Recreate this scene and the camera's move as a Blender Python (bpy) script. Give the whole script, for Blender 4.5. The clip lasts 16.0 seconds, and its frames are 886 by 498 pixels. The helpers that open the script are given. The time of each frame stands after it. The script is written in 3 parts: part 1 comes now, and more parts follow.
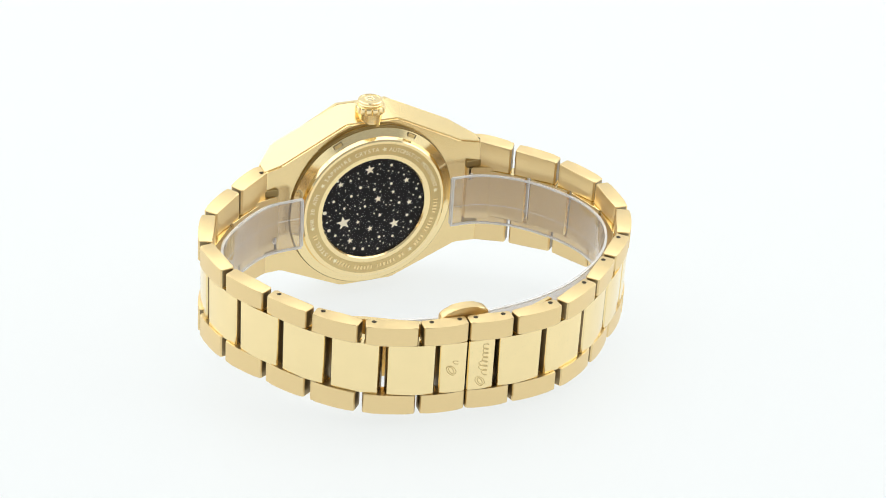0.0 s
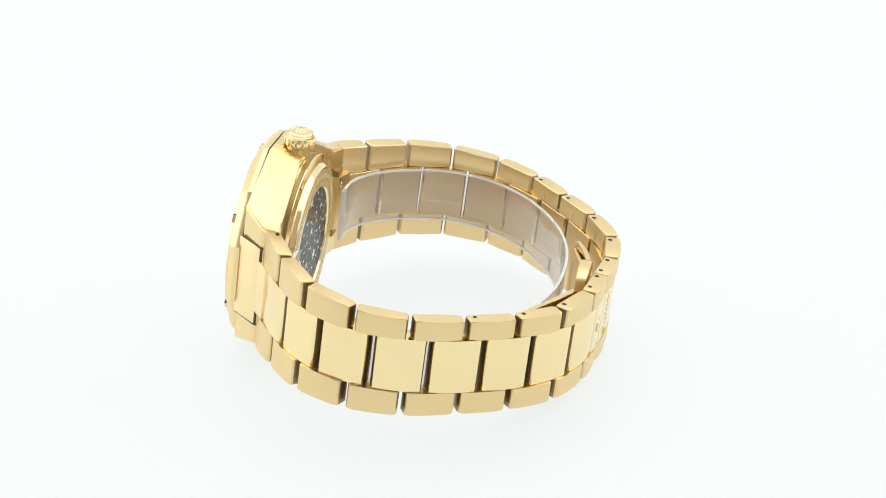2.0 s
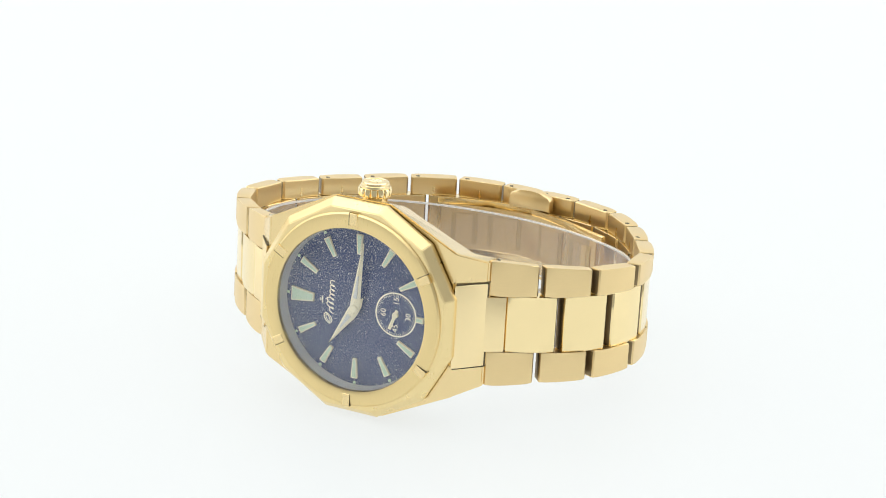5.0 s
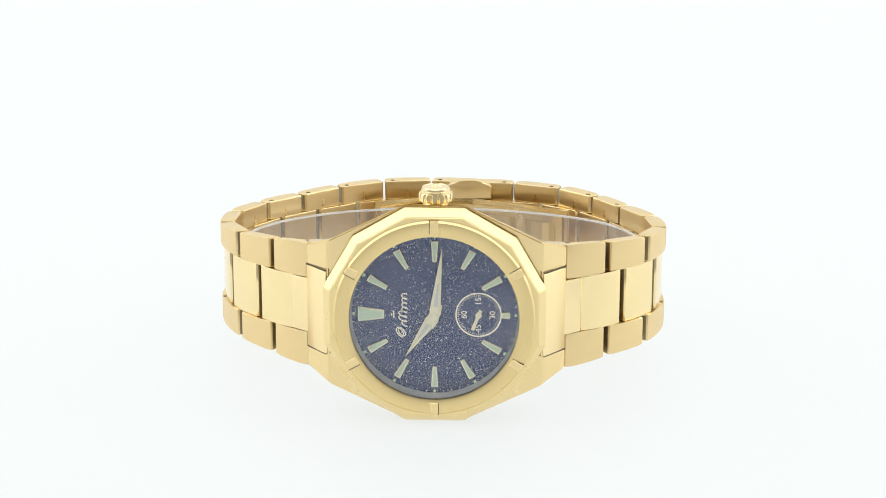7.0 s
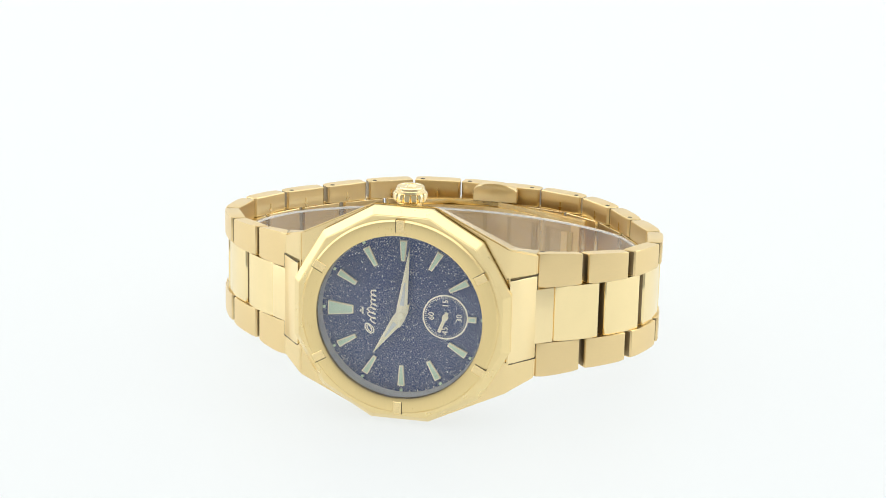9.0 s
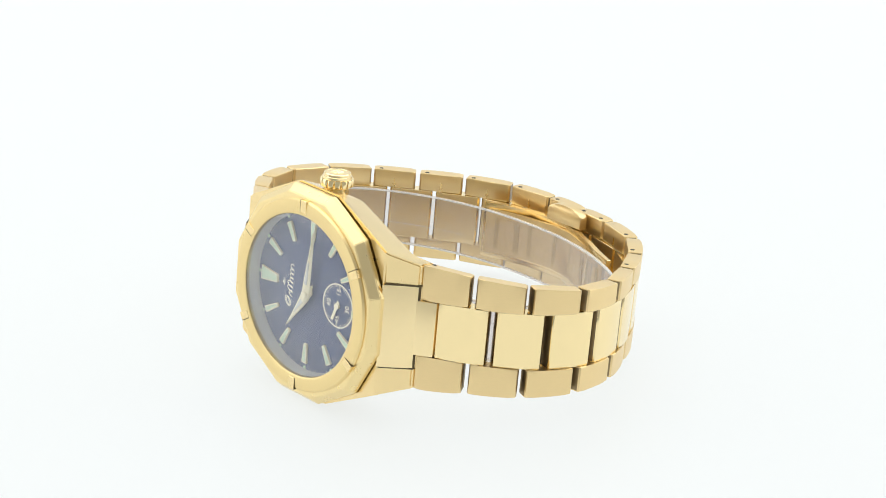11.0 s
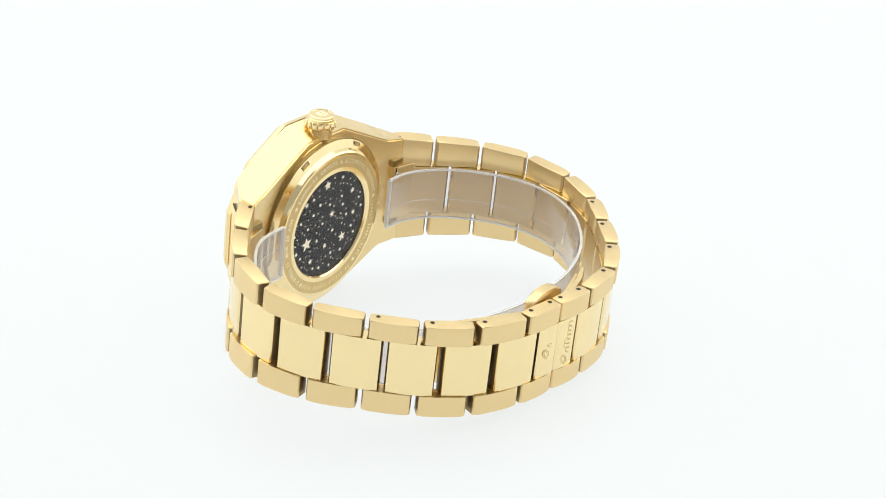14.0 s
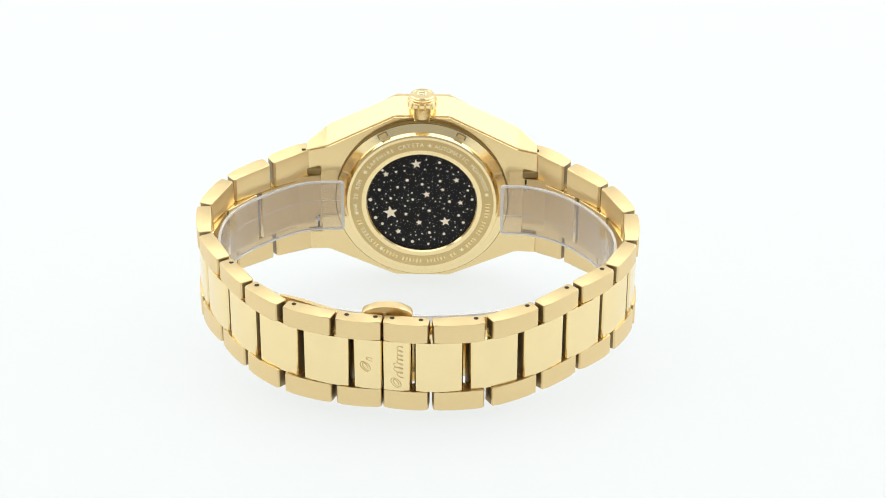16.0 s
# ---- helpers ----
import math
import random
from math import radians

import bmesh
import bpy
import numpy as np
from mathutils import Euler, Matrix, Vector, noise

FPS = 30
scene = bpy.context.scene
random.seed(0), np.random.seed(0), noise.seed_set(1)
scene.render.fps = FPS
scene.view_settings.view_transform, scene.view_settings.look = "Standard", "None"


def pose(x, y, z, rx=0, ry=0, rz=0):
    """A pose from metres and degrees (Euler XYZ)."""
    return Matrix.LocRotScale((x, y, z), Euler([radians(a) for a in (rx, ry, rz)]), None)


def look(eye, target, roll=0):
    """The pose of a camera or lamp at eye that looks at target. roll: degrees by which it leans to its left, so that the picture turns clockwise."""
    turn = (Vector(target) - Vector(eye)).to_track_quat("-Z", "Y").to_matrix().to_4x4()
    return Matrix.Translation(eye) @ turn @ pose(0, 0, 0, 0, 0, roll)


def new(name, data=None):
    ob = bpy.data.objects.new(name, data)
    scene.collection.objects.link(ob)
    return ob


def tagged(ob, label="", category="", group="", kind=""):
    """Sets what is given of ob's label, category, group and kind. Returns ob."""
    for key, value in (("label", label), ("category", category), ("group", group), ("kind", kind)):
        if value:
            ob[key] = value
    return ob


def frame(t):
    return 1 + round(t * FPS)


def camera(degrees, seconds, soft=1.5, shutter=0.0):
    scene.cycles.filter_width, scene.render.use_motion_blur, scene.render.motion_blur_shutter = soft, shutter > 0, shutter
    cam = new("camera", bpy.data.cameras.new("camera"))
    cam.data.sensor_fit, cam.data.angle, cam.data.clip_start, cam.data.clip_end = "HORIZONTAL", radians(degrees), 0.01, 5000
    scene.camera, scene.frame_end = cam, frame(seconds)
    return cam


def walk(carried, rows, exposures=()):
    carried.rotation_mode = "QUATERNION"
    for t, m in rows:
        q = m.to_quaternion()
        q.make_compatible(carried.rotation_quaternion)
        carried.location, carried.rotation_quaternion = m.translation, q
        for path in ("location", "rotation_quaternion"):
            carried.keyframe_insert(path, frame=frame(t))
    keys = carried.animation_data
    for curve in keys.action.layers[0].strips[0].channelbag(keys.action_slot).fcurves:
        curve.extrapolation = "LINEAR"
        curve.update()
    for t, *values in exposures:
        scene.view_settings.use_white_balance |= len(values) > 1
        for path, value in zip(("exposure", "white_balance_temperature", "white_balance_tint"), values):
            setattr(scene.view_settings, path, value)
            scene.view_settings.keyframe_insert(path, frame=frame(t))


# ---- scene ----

# The watch lies on its side, crown up, and turns about the world's z axis; the camera stands still.
MM = 0.001
cam = camera(23.218, 16.0, soft=1.0)
EYE = Vector((0.0, -0.367, 0.17587))
YAW, PITCH = radians(0.3816), radians(23.261)
AIM = EYE + Vector((math.sin(YAW) * math.cos(PITCH), math.cos(YAW) * math.cos(PITCH), -math.sin(PITCH)))
STILL = look(EYE, AIM, 0.115)
walk(cam, [(0.0, STILL), (16.0, STILL)], [(0.0, 0.0), (16.0, 0.0)])

# ---- light: a white photo tent with lamps behind its cloth, open to a dim room in front ----
world = bpy.data.worlds.new("room")
scene.world = world
world.use_nodes = True
bg = world.node_tree.nodes["Background"]
bg.inputs["Color"].default_value = (0.95, 0.98, 1.0, 1)
bg.inputs["Strength"].default_value = 0.46


def area(name, eye, target, w, h, watts, colour):
    la = bpy.data.lights.new(name, "AREA")
    la.shape, la.size, la.size_y, la.energy, la.color = "RECTANGLE", w, h, watts, colour
    ob = new(name, la)
    ob.matrix_world = look(eye, target)
    return ob


area("top_softbox", (0.0, 0.10, 0.775), (0.0, 0.10, 0.0), 1.40, 1.02, 4.4, (1.0, 0.995, 0.975))
area("side_softbox_west", (-0.705, 0.15, 0.40), (0.0, 0.15, 0.40), 0.70, 0.70, 1.45, (1.0, 0.995, 0.98))
area("side_softbox_east", (0.705, 0.15, 0.40), (0.0, 0.15, 0.40), 0.70, 0.70, 1.55, (0.95, 0.985, 1.0))


# ---- materials ----
def material(name):
    m = bpy.data.materials.new(name)
    m.use_nodes = True
    nt = m.node_tree
    return m, nt, nt.nodes["Principled BSDF"]


def node(nt, kind, **values):
    n = nt.nodes.new(kind)
    for k, v in values.items():
        n.inputs[k].default_value = v
    return n


def metal(name, colour, rough, grain=(1, 1, 1), grain_scale=900.0, bump=0.0, spread=0.06, tone=0.05):
    """Gold-plated steel: fine brushing stretched along one axis, faint smudges in the gloss."""
    m, nt, p = material(name)
    p.inputs["Metallic"].default_value = 1.0
    tc = node(nt, "ShaderNodeTexCoord")
    mp = node(nt, "ShaderNodeMapping", Scale=grain)
    fine = node(nt, "ShaderNodeTexNoise", Scale=grain_scale, Detail=3.0, Roughness=0.6)
    big = node(nt, "ShaderNodeTexNoise", Scale=90.0, Detail=4.0)
    nt.links.new(tc.outputs["Object"], mp.inputs["Vector"])
    nt.links.new(mp.outputs["Vector"], fine.inputs["Vector"])
    nt.links.new(tc.outputs["Object"], big.inputs["Vector"])
    ra = node(nt, "ShaderNodeMapRange", **{"From Min": 0.3, "From Max": 0.7, "To Min": max(0.02, rough - spread), "To Max": rough + spread})
    ad = node(nt, "ShaderNodeMath")
    ad.operation = "MULTIPLY_ADD"
    ad.inputs[1].default_value = 0.6
    nt.links.new(fine.outputs["Fac"], ad.inputs[0])
    mu = node(nt, "ShaderNodeMath")
    mu.operation = "MULTIPLY"
    mu.inputs[1].default_value = 0.4
    nt.links.new(big.outputs["Fac"], mu.inputs[0])
    nt.links.new(mu.outputs[0], ad.inputs[2])
    nt.links.new(ad.outputs[0], ra.inputs["Value"])
    nt.links.new(ra.outputs["Result"], p.inputs["Roughness"])
    mix = node(nt, "ShaderNodeMix")
    mix.data_type = "RGBA"
    mix.inputs["A"].default_value = (*[c * (1 - tone) for c in colour], 1)
    mix.inputs["B"].default_value = (*[min(1, c * (1 + tone)) for c in colour], 1)
    nt.links.new(fine.outputs["Fac"], mix.inputs["Factor"])
    nt.links.new(mix.outputs["Result"], p.inputs["Base Color"])
    if bump:
        b = node(nt, "ShaderNodeBump", Strength=bump, Distance=0.00002)
        nt.links.new(fine.outputs["Fac"], b.inputs["Height"])
        nt.links.new(b.outputs["Normal"], p.inputs["Normal"])
    return m


def plain(name, colour, rough=0.5, metallic=0.0, vary=0.06, scale=400.0, coat=0.0):
    m, nt, p = material(name)
    p.inputs["Roughness"].default_value = rough
    p.inputs["Metallic"].default_value = metallic
    p.inputs["Coat Weight"].default_value = coat
    tc = node(nt, "ShaderNodeTexCoord")
    n = node(nt, "ShaderNodeTexNoise", Scale=scale, Detail=4.0)
    nt.links.new(tc.outputs["Object"], n.inputs["Vector"])
    mix = node(nt, "ShaderNodeMix")
    mix.data_type = "RGBA"
    mix.inputs["A"].default_value = (*[c * (1 - vary) for c in colour], 1)
    mix.inputs["B"].default_value = (*[min(1.0, c * (1 + vary)) for c in colour], 1)
    nt.links.new(n.outputs["Fac"], mix.inputs["Factor"])
    nt.links.new(mix.outputs["Result"], p.inputs["Base Color"])
    return m


def glass(name, ior=1.5, rough=0.0, tint=(1, 1, 1), haze=0.0, edge=0.75, wrinkle=0.0):
    """A thin clear pane: lets light straight through, with a gloss that grows towards grazing views."""
    m = bpy.data.materials.new(name)
    m.use_nodes = True
    nt = m.node_tree
    nt.nodes.remove(nt.nodes["Principled BSDF"])
    clear = node(nt, "ShaderNodeBsdfTransparent", Color=(*tint, 1))
    gloss = node(nt, "ShaderNodeBsdfGlossy", Roughness=rough)
    face = node(nt, "ShaderNodeLayerWeight", Blend=0.5)
    if wrinkle:
        tc = node(nt, "ShaderNodeTexCoord")
        waves = node(nt, "ShaderNodeTexNoise", Scale=90.0, Detail=2.0)
        bump = node(nt, "ShaderNodeBump", Strength=wrinkle, Distance=0.002)
        nt.links.new(tc.outputs["Object"], waves.inputs["Vector"])
        nt.links.new(waves.outputs["Fac"], bump.inputs["Height"])
        nt.links.new(bump.outputs["Normal"], gloss.inputs["Normal"])
        nt.links.new(bump.outputs["Normal"], face.inputs["Normal"])
    power = node(nt, "ShaderNodeMath")
    power.operation = "POWER"
    power.inputs[1].default_value = 2.7
    nt.links.new(face.outputs["Facing"], power.inputs[0])
    base = ((ior - 1) / (ior + 1)) ** 2
    fres = node(nt, "ShaderNodeMath")
    fres.operation = "MULTIPLY_ADD"
    fres.inputs[1].default_value = edge - base
    fres.inputs[2].default_value = base
    nt.links.new(power.outputs[0], fres.inputs[0])
    mix = node(nt, "ShaderNodeMixShader")
    nt.links.new(fres.outputs[0], mix.inputs[0])
    last = clear
    if haze:
        milk = node(nt, "ShaderNodeBsdfDiffuse", Color=(0.92, 0.92, 0.92, 1))
        blend = node(nt, "ShaderNodeMixShader", Fac=haze)
        nt.links.new(clear.outputs[0], blend.inputs[1])
        nt.links.new(milk.outputs[0], blend.inputs[2])
        last = blend
    nt.links.new(last.outputs[0], mix.inputs[1])
    nt.links.new(gloss.outputs[0], mix.inputs[2])
    nt.links.new(mix.outputs[0], nt.nodes["Material Output"].inputs["Surface"])
    return m


GOLD = (0.95, 0.77, 0.425)
POLISHED = metal("polished_gold", GOLD, 0.13, grain_scale=260.0, spread=0.04, tone=0.03)
SATIN = metal("brushed_gold", (0.845, 0.65, 0.34), 0.36, grain=(1, 1, 14), bump=0.25)
BEZEL = metal("brushed_bezel_gold", (0.84, 0.655, 0.32), 0.32, grain=(14, 1, 1), bump=0.2)
CASE = metal("satin_case_gold", (0.875, 0.685, 0.36), 0.25, grain=(1, 12, 1), bump=0.015, spread=0.03, tone=0.012)
END_LINK = metal("soft_polished_gold", (0.97, 0.79, 0.45), 0.36, tone=0.02)
# dark brown gold: the shade inside gaps and recesses, put into the colour
SHADE_GOLD = metal("gap_shade_gold", (0.30, 0.23, 0.13), 0.45)
DARK = plain("dark_recess", (0.05, 0.035, 0.015), 0.5, 0.6)
RIM = metal("satin_rim_gold", (0.89, 0.71, 0.365), 0.30, grain_scale=400.0, spread=0.05, tone=0.02)
STEEL = metal("pin_steel", (0.75, 0.72, 0.66), 0.25)
LUME = plain("pale_green_lume", (0.66, 0.80, 0.61), 0.6)
GREY_LUME = plain("pale_grey_lume", (0.72, 0.73, 0.68), 0.6)
WHITE_GOLD = metal("pale_polished_gold", (0.96, 0.87, 0.62), 0.42)
HAND = plain("cream_gilt", (0.98, 0.91, 0.66), 0.35, 0.0, vary=0.02)
PRINT = plain("pale_gold_print", (0.96, 0.91, 0.76), 0.45)
ENGRAVED = metal("engraved_gold", (0.70, 0.54, 0.26), 0.5)
CLEAR = glass("clear_crystal", 1.55)
# gold darkened in its colour to paint shade at the back joint and lug notches
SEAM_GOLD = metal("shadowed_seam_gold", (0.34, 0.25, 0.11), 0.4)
SILVER = plain("pale_satin_flange", (0.78, 0.76, 0.70), 0.35, 0.3)
BACK_GLASS = glass("coated_back_crystal", 1.12, edge=0.22)
SEAM = plain("dark_seam", (0.10, 0.075, 0.035), 0.5, 0.5)
FILM = glass("clear_plastic", 1.40, 0.06, (0.90, 0.88, 0.875), 0.07, wrinkle=0.35)
FILM_EDGE = glass("plastic_edge", 1.5, 0.1, (0.96, 0.96, 0.97), 0.55)


def dial_material():
    m, nt, p = material("blue_aventurine")
    tc = node(nt, "ShaderNodeTexCoord")
    v = node(nt, "ShaderNodeTexVoronoi", Scale=3900.0)
    n = node(nt, "ShaderNodeTexNoise", Scale=220.0, Detail=3.0)
    sp = node(nt, "ShaderNodeMapRange", **{"From Min": 0.22, "From Max": 0.34, "To Min": 1.0, "To Max": 0.0})
    pick = node(nt, "ShaderNodeMath")
    pick.operation = "GREATER_THAN"
    pick.inputs[1].default_value = 0.66
    sep = node(nt, "ShaderNodeSeparateColor")
    mul = node(nt, "ShaderNodeMath")
    mul.operation = "MULTIPLY"
    for o in (v, n):
        nt.links.new(tc.outputs["Object"], o.inputs["Vector"])
    nt.links.new(v.outputs["Distance"], sp.inputs["Value"])
    nt.links.new(v.outputs["Color"], sep.inputs["Color"])
    nt.links.new(sep.outputs[0], pick.inputs[0])
    nt.links.new(sp.outputs["Result"], mul.inputs[0])
    nt.links.new(pick.outputs[0], mul.inputs[1])
    ground = node(nt, "ShaderNodeMix")
    ground.data_type = "RGBA"
    ground.inputs["A"].default_value = (0.050, 0.070, 0.165, 1)
    ground.inputs["B"].default_value = (0.070, 0.098, 0.215, 1)
    nt.links.new(n.outputs["Fac"], ground.inputs["Factor"])
    mix = node(nt, "ShaderNodeMix")
    mix.data_type = "RGBA"
    mix.inputs["B"].default_value = (0.92, 0.95, 1.0, 1)
    nt.links.new(mul.outputs[0], mix.inputs["Factor"])
    nt.links.new(ground.outputs["Result"], mix.inputs["A"])
    nt.links.new(mix.outputs["Result"], p.inputs["Base Color"])
    p.inputs["Roughness"].default_value = 0.25
    return m


DIAL = dial_material()
NIGHT = plain("black_rotor_disc", (0.014, 0.012, 0.013), 0.6)
NIGHT.node_tree.nodes["Principled BSDF"].inputs["Specular IOR Level"].default_value = 0.2
STAR = plain("cream_star_print", (0.97, 0.90, 0.72), 0.5)
CLOTH = plain("white_cloth", (0.90, 0.90, 0.90), 0.8, vary=0.012, scale=6.0)
# the sweep glows: emission added to keep it white and wash out shadows
SWEEP_GLOW = plain("glowing_white_sweep", (0.115, 0.12, 0.12), 0.6, vary=0.008, scale=5.0)
glow = SWEEP_GLOW.node_tree.nodes["Principled BSDF"]
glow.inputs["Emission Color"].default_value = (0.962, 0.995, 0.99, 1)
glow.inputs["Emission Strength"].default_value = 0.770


# ---- large structure: the white sweep and the tent round it ----


def mesh_object(name, bm, mat, smooth=False):
    me = bpy.data.meshes.new(name)
    bmesh.ops.recalc_face_normals(bm, faces=bm.faces[:])
    bm.to_mesh(me)
    bm.free()
    me.materials.append(mat)
    if smooth:
        for f in me.polygons:
            f.use_smooth = True
    return new(name, me)


def sweep():
    """Floor, curved up into the back wall, as one sheet with thickness."""
    bm = bmesh.new()
    prof = [(-0.70, 0.0), (0.40, 0.0)]
    prof += [(0.40 + 0.25 * math.sin(a), 0.25 - 0.25 * math.cos(a)) for a in [radians(9 * i) for i in range(1, 11)]]
    prof += [(0.65, 0.80)]
    prof += [(y + 0.004 * (i > 1), z - 0.004 * (i < 11)) for i, (y, z) in reversed(list(enumerate(prof)))]
    ends = [[bm.verts.new((x, y, z)) for y, z in prof] for x in (-1.2, 1.2)]
    n = len(prof)
    for i in range(n):
        bm.faces.new((ends[0][i], ends[0][(i + 1) % n], ends[1][(i + 1) % n], ends[1][i]))
    return mesh_object("floor", bm, SWEEP_GLOW, False)


tagged(sweep(), "seamless white sweep under and behind the watch, with added glow", "backdrop", kind="structure")


def slab(name, lo, hi, label):
    bm = bmesh.new()
    bmesh.ops.create_cube(bm, size=1)
    for v in bm.verts:
        v.co = [lo[i] + (v.co[i] + 0.5) * (hi[i] - lo[i]) for i in range(3)]
    return tagged(mesh_object(name, bm, CLOTH), label, "wall", kind="structure")


def slab_table():
    bm = bmesh.new()
    bmesh.ops.create_cube(bm, size=1)
    for v in bm.verts:
        v.co = (v.co.x * 6.0, v.co.y * 6.0, -0.03 + v.co.z * 0.05)
    return mesh_object("ground", bm, plain("grey_table", (0.40, 0.395, 0.385), 0.6, vary=0.06, scale=20.0))


tagged(slab_table(), "plain grey table under the photo tent", "table", kind="structure")
slab("wall_west", (-0.72, -0.22, 0.0), (-0.71, 0.62, 0.78), "white cloth side of the photo tent")
slab("wall_east", (0.71, -0.22, 0.0), (0.72, 0.62, 0.78), "white cloth side of the photo tent")
slab("ceiling", (-0.72, -0.42, 0.78), (0.72, 0.66, 0.79), "white cloth roof of the photo tent")

# ---- the wristwatch: built in millimetres, x from twelve to six o'clock, y from dial to clasp, z to the crown ----
STANCE = pose(0.000568, -0.030578, 0.019299, -6.959, -0.349, -3.069)
BASE = new("wristwatch")
tagged(BASE, "gold-plated steel wristwatch with a blue aventurine dial, lying on its side", "watch")
RND = random.Random(4)


def part(name, bm, mat, parent=None, label="", smooth=True, m=None):
    """One mesh from a bmesh in millimetres, under the watch or under one of its parts."""
    me = bpy.data.meshes.new(name)
    bmesh.ops.recalc_face_normals(bm, faces=bm.faces[:])
    for v in bm.verts:
        v.co *= MM
    bm.to_mesh(me)
    bm.free()
    me.materials.append(mat)
    if smooth:
        for f in me.polygons:
            f.use_smooth = True
        me.set_sharp_from_angle(angle=radians(32))
    ob = new(name, me)
    ob.parent = parent or BASE
    if not parent or parent is BASE or parent is STRIP:
        ob.matrix_basis = STANCE if m is None else STANCE @ m
    elif m is not None:
        ob.matrix_basis = m
    if label:
        ob["label"] = label
    return ob


STRIP = None


def prism(outline, place, cap_bevel=0.0, segments=2):
    """A solid from a flat outline (a, b); place(a, b, side) gives the corner for side 0 and 1."""
    bm = bmesh.new()
    v0 = [bm.verts.new(place(a, b, 0)) for a, b in outline]
    v1 = [bm.verts.new(place(a, b, 1)) for a, b in outline]
    n = len(outline)
    bm.faces.new(v0[::-1])
    bm.faces.new(v1)
    for i in range(n):
        bm.faces.new((v0[i], v0[(i + 1) % n], v1[(i + 1) % n], v1[i]))
    if cap_bevel:
        caps = set(v0), set(v1)
        es = [e for e in bm.edges if any(e.verts[0] in c and e.verts[1] in c for c in caps)]
        bmesh.ops.bevel(bm, geom=es, offset=cap_bevel, segments=segments, profile=0.5, affect="EDGES", clamp_overlap=True)
    return bm


def lathe(profile, segs=96, cx=0.0, cz=0.0, close=True):
    """A body of revolution about the y axis: profile of (radius, y)."""
    bm = bmesh.new()
    rings = []
    for r, y in profile:
        if r < 1e-6:
            rings.append([bm.verts.new((cx, y, cz))])
        else:
            rings.append([bm.verts.new((cx + r * math.cos(2 * math.pi * k / segs), y, cz + r * math.sin(2 * math.pi * k / segs))) for k in range(segs)])
    pairs = list(zip(rings, rings[1:])) + ([(rings[-1], rings[0])] if close and len(rings[0]) > 1 and len(rings[-1]) > 1 else [])
    for a, b in pairs:
        for k in range(segs):
            q = [a[k % len(a)], a[(k + 1) % len(a)], b[(k + 1) % len(b)], b[k % len(b)]]
            q = list(dict.fromkeys(q))
            if len(q) > 2:
                bm.faces.new(q)
    return bm


def box(lo, hi, bevel=0.0, segments=1):
    bm = bmesh.new()
    bmesh.ops.create_cube(bm, size=1)
    for v in bm.verts:
        v.co = Vector([lo[i] + (v.co[i] + 0.5) * (hi[i] - lo[i]) for i in range(3)])
    if bevel:
        bmesh.ops.bevel(bm, geom=bm.edges[:], offset=bevel, segments=segments, affect="EDGES", clamp_overlap=True)
    return bm


def turned(bm, angle, cx=0.0, cz=0.0):
    """Turn a bmesh about the dial's axis; 0 stays, positive from +x towards +z."""
    c, s = math.cos(angle), math.sin(angle)
    for v in bm.verts:
        x, z = v.co.x - cx, v.co.z - cz
        v.co.x, v.co.z = cx + c * x - s * z, cz + s * x + c * z
    return bm


# the case with its lugs
def case():
    """Flat-faced body from stations along x: (x, half height in front, half height behind, front y, back y)."""
    half = [(5.3, 19.4, 17.6, 0.2, 6.0), (18.4, 13.0, 11.4, 0.2, 6.9), (22.5, 11.15, 11.0, 4.7, 8.0)]
    rows = [(-x, f, k, p, q) for x, f, k, p, q in reversed(half)] + half
    bm = bmesh.new()
    rings = [[bm.verts.new(c) for c in ((x, p, f), (x, q, k), (x, q, -k), (x, p, -f))] for x, f, k, p, q in rows]
    for a, b in zip(rings, rings[1:]):
        for i in range(4):
            bm.faces.new((a[i], a[(i + 1) % 4], b[(i + 1) % 4], b[i]))
    bm.faces.new(rings[0])
    bm.faces.new(rings[-1][::-1])
    bmesh.ops.recalc_face_normals(bm, faces=bm.faces[:])
    sharp = [e for e in bm.edges if len(e.link_faces) == 2 and e.calc_face_angle(0) > radians(12)]
    bmesh.ops.bevel(bm, geom=sharp, offset=0.3, segments=2, affect="EDGES", clamp_overlap=True)
    ob = part("watch_case", bm, CASE, label="satin gold case with faceted flanks and integrated lugs")
    for s in (1, -1):
        wide = [(18.7, -0.25), (19.6, 0.75), (22.5, 4.5), (22.9, 7.2), (18.0, 5.0)]
        end = prism(wide, lambda a, b, side, s=s: (s * a, b, 7.4 * (1 if side else -1)), 0.12, 2)
        slim = prism([(22.3, 4.3), (25.2, 6.5), (24.4, 8.6), (21.8, 7.1)], lambda a, b, side, s=s: (s * a, b, 4.9 * (1 if side else -1)), 0.12, 2)
        me = bpy.data.meshes.new("end_link")
        slim.to_mesh(me)
        slim.free()
        end.from_mesh(me)
        bpy.data.meshes.remove(me)
        part("end_link", end, END_LINK, label="polished end link set between the lugs")
        gapf = prism([(18.8, -0.02), (22.58, 4.62), (22.6, 6.7), (18.3, 5.0)], lambda a, b, side, s=s: (s * a, b, 7.62 * (1 if side else -1)))
        part("seam", gapf, SEAM, ob)
    return ob


CASE_PART = case()

# dodecagonal rim and round bezel with six notches
N12 = [(19.1 / math.cos(radians(15)) * math.cos(radians(15 + 30 * k)), 19.1 / math.cos(radians(15)) * math.sin(radians(15 + 30 * k))) for k in range(12)]


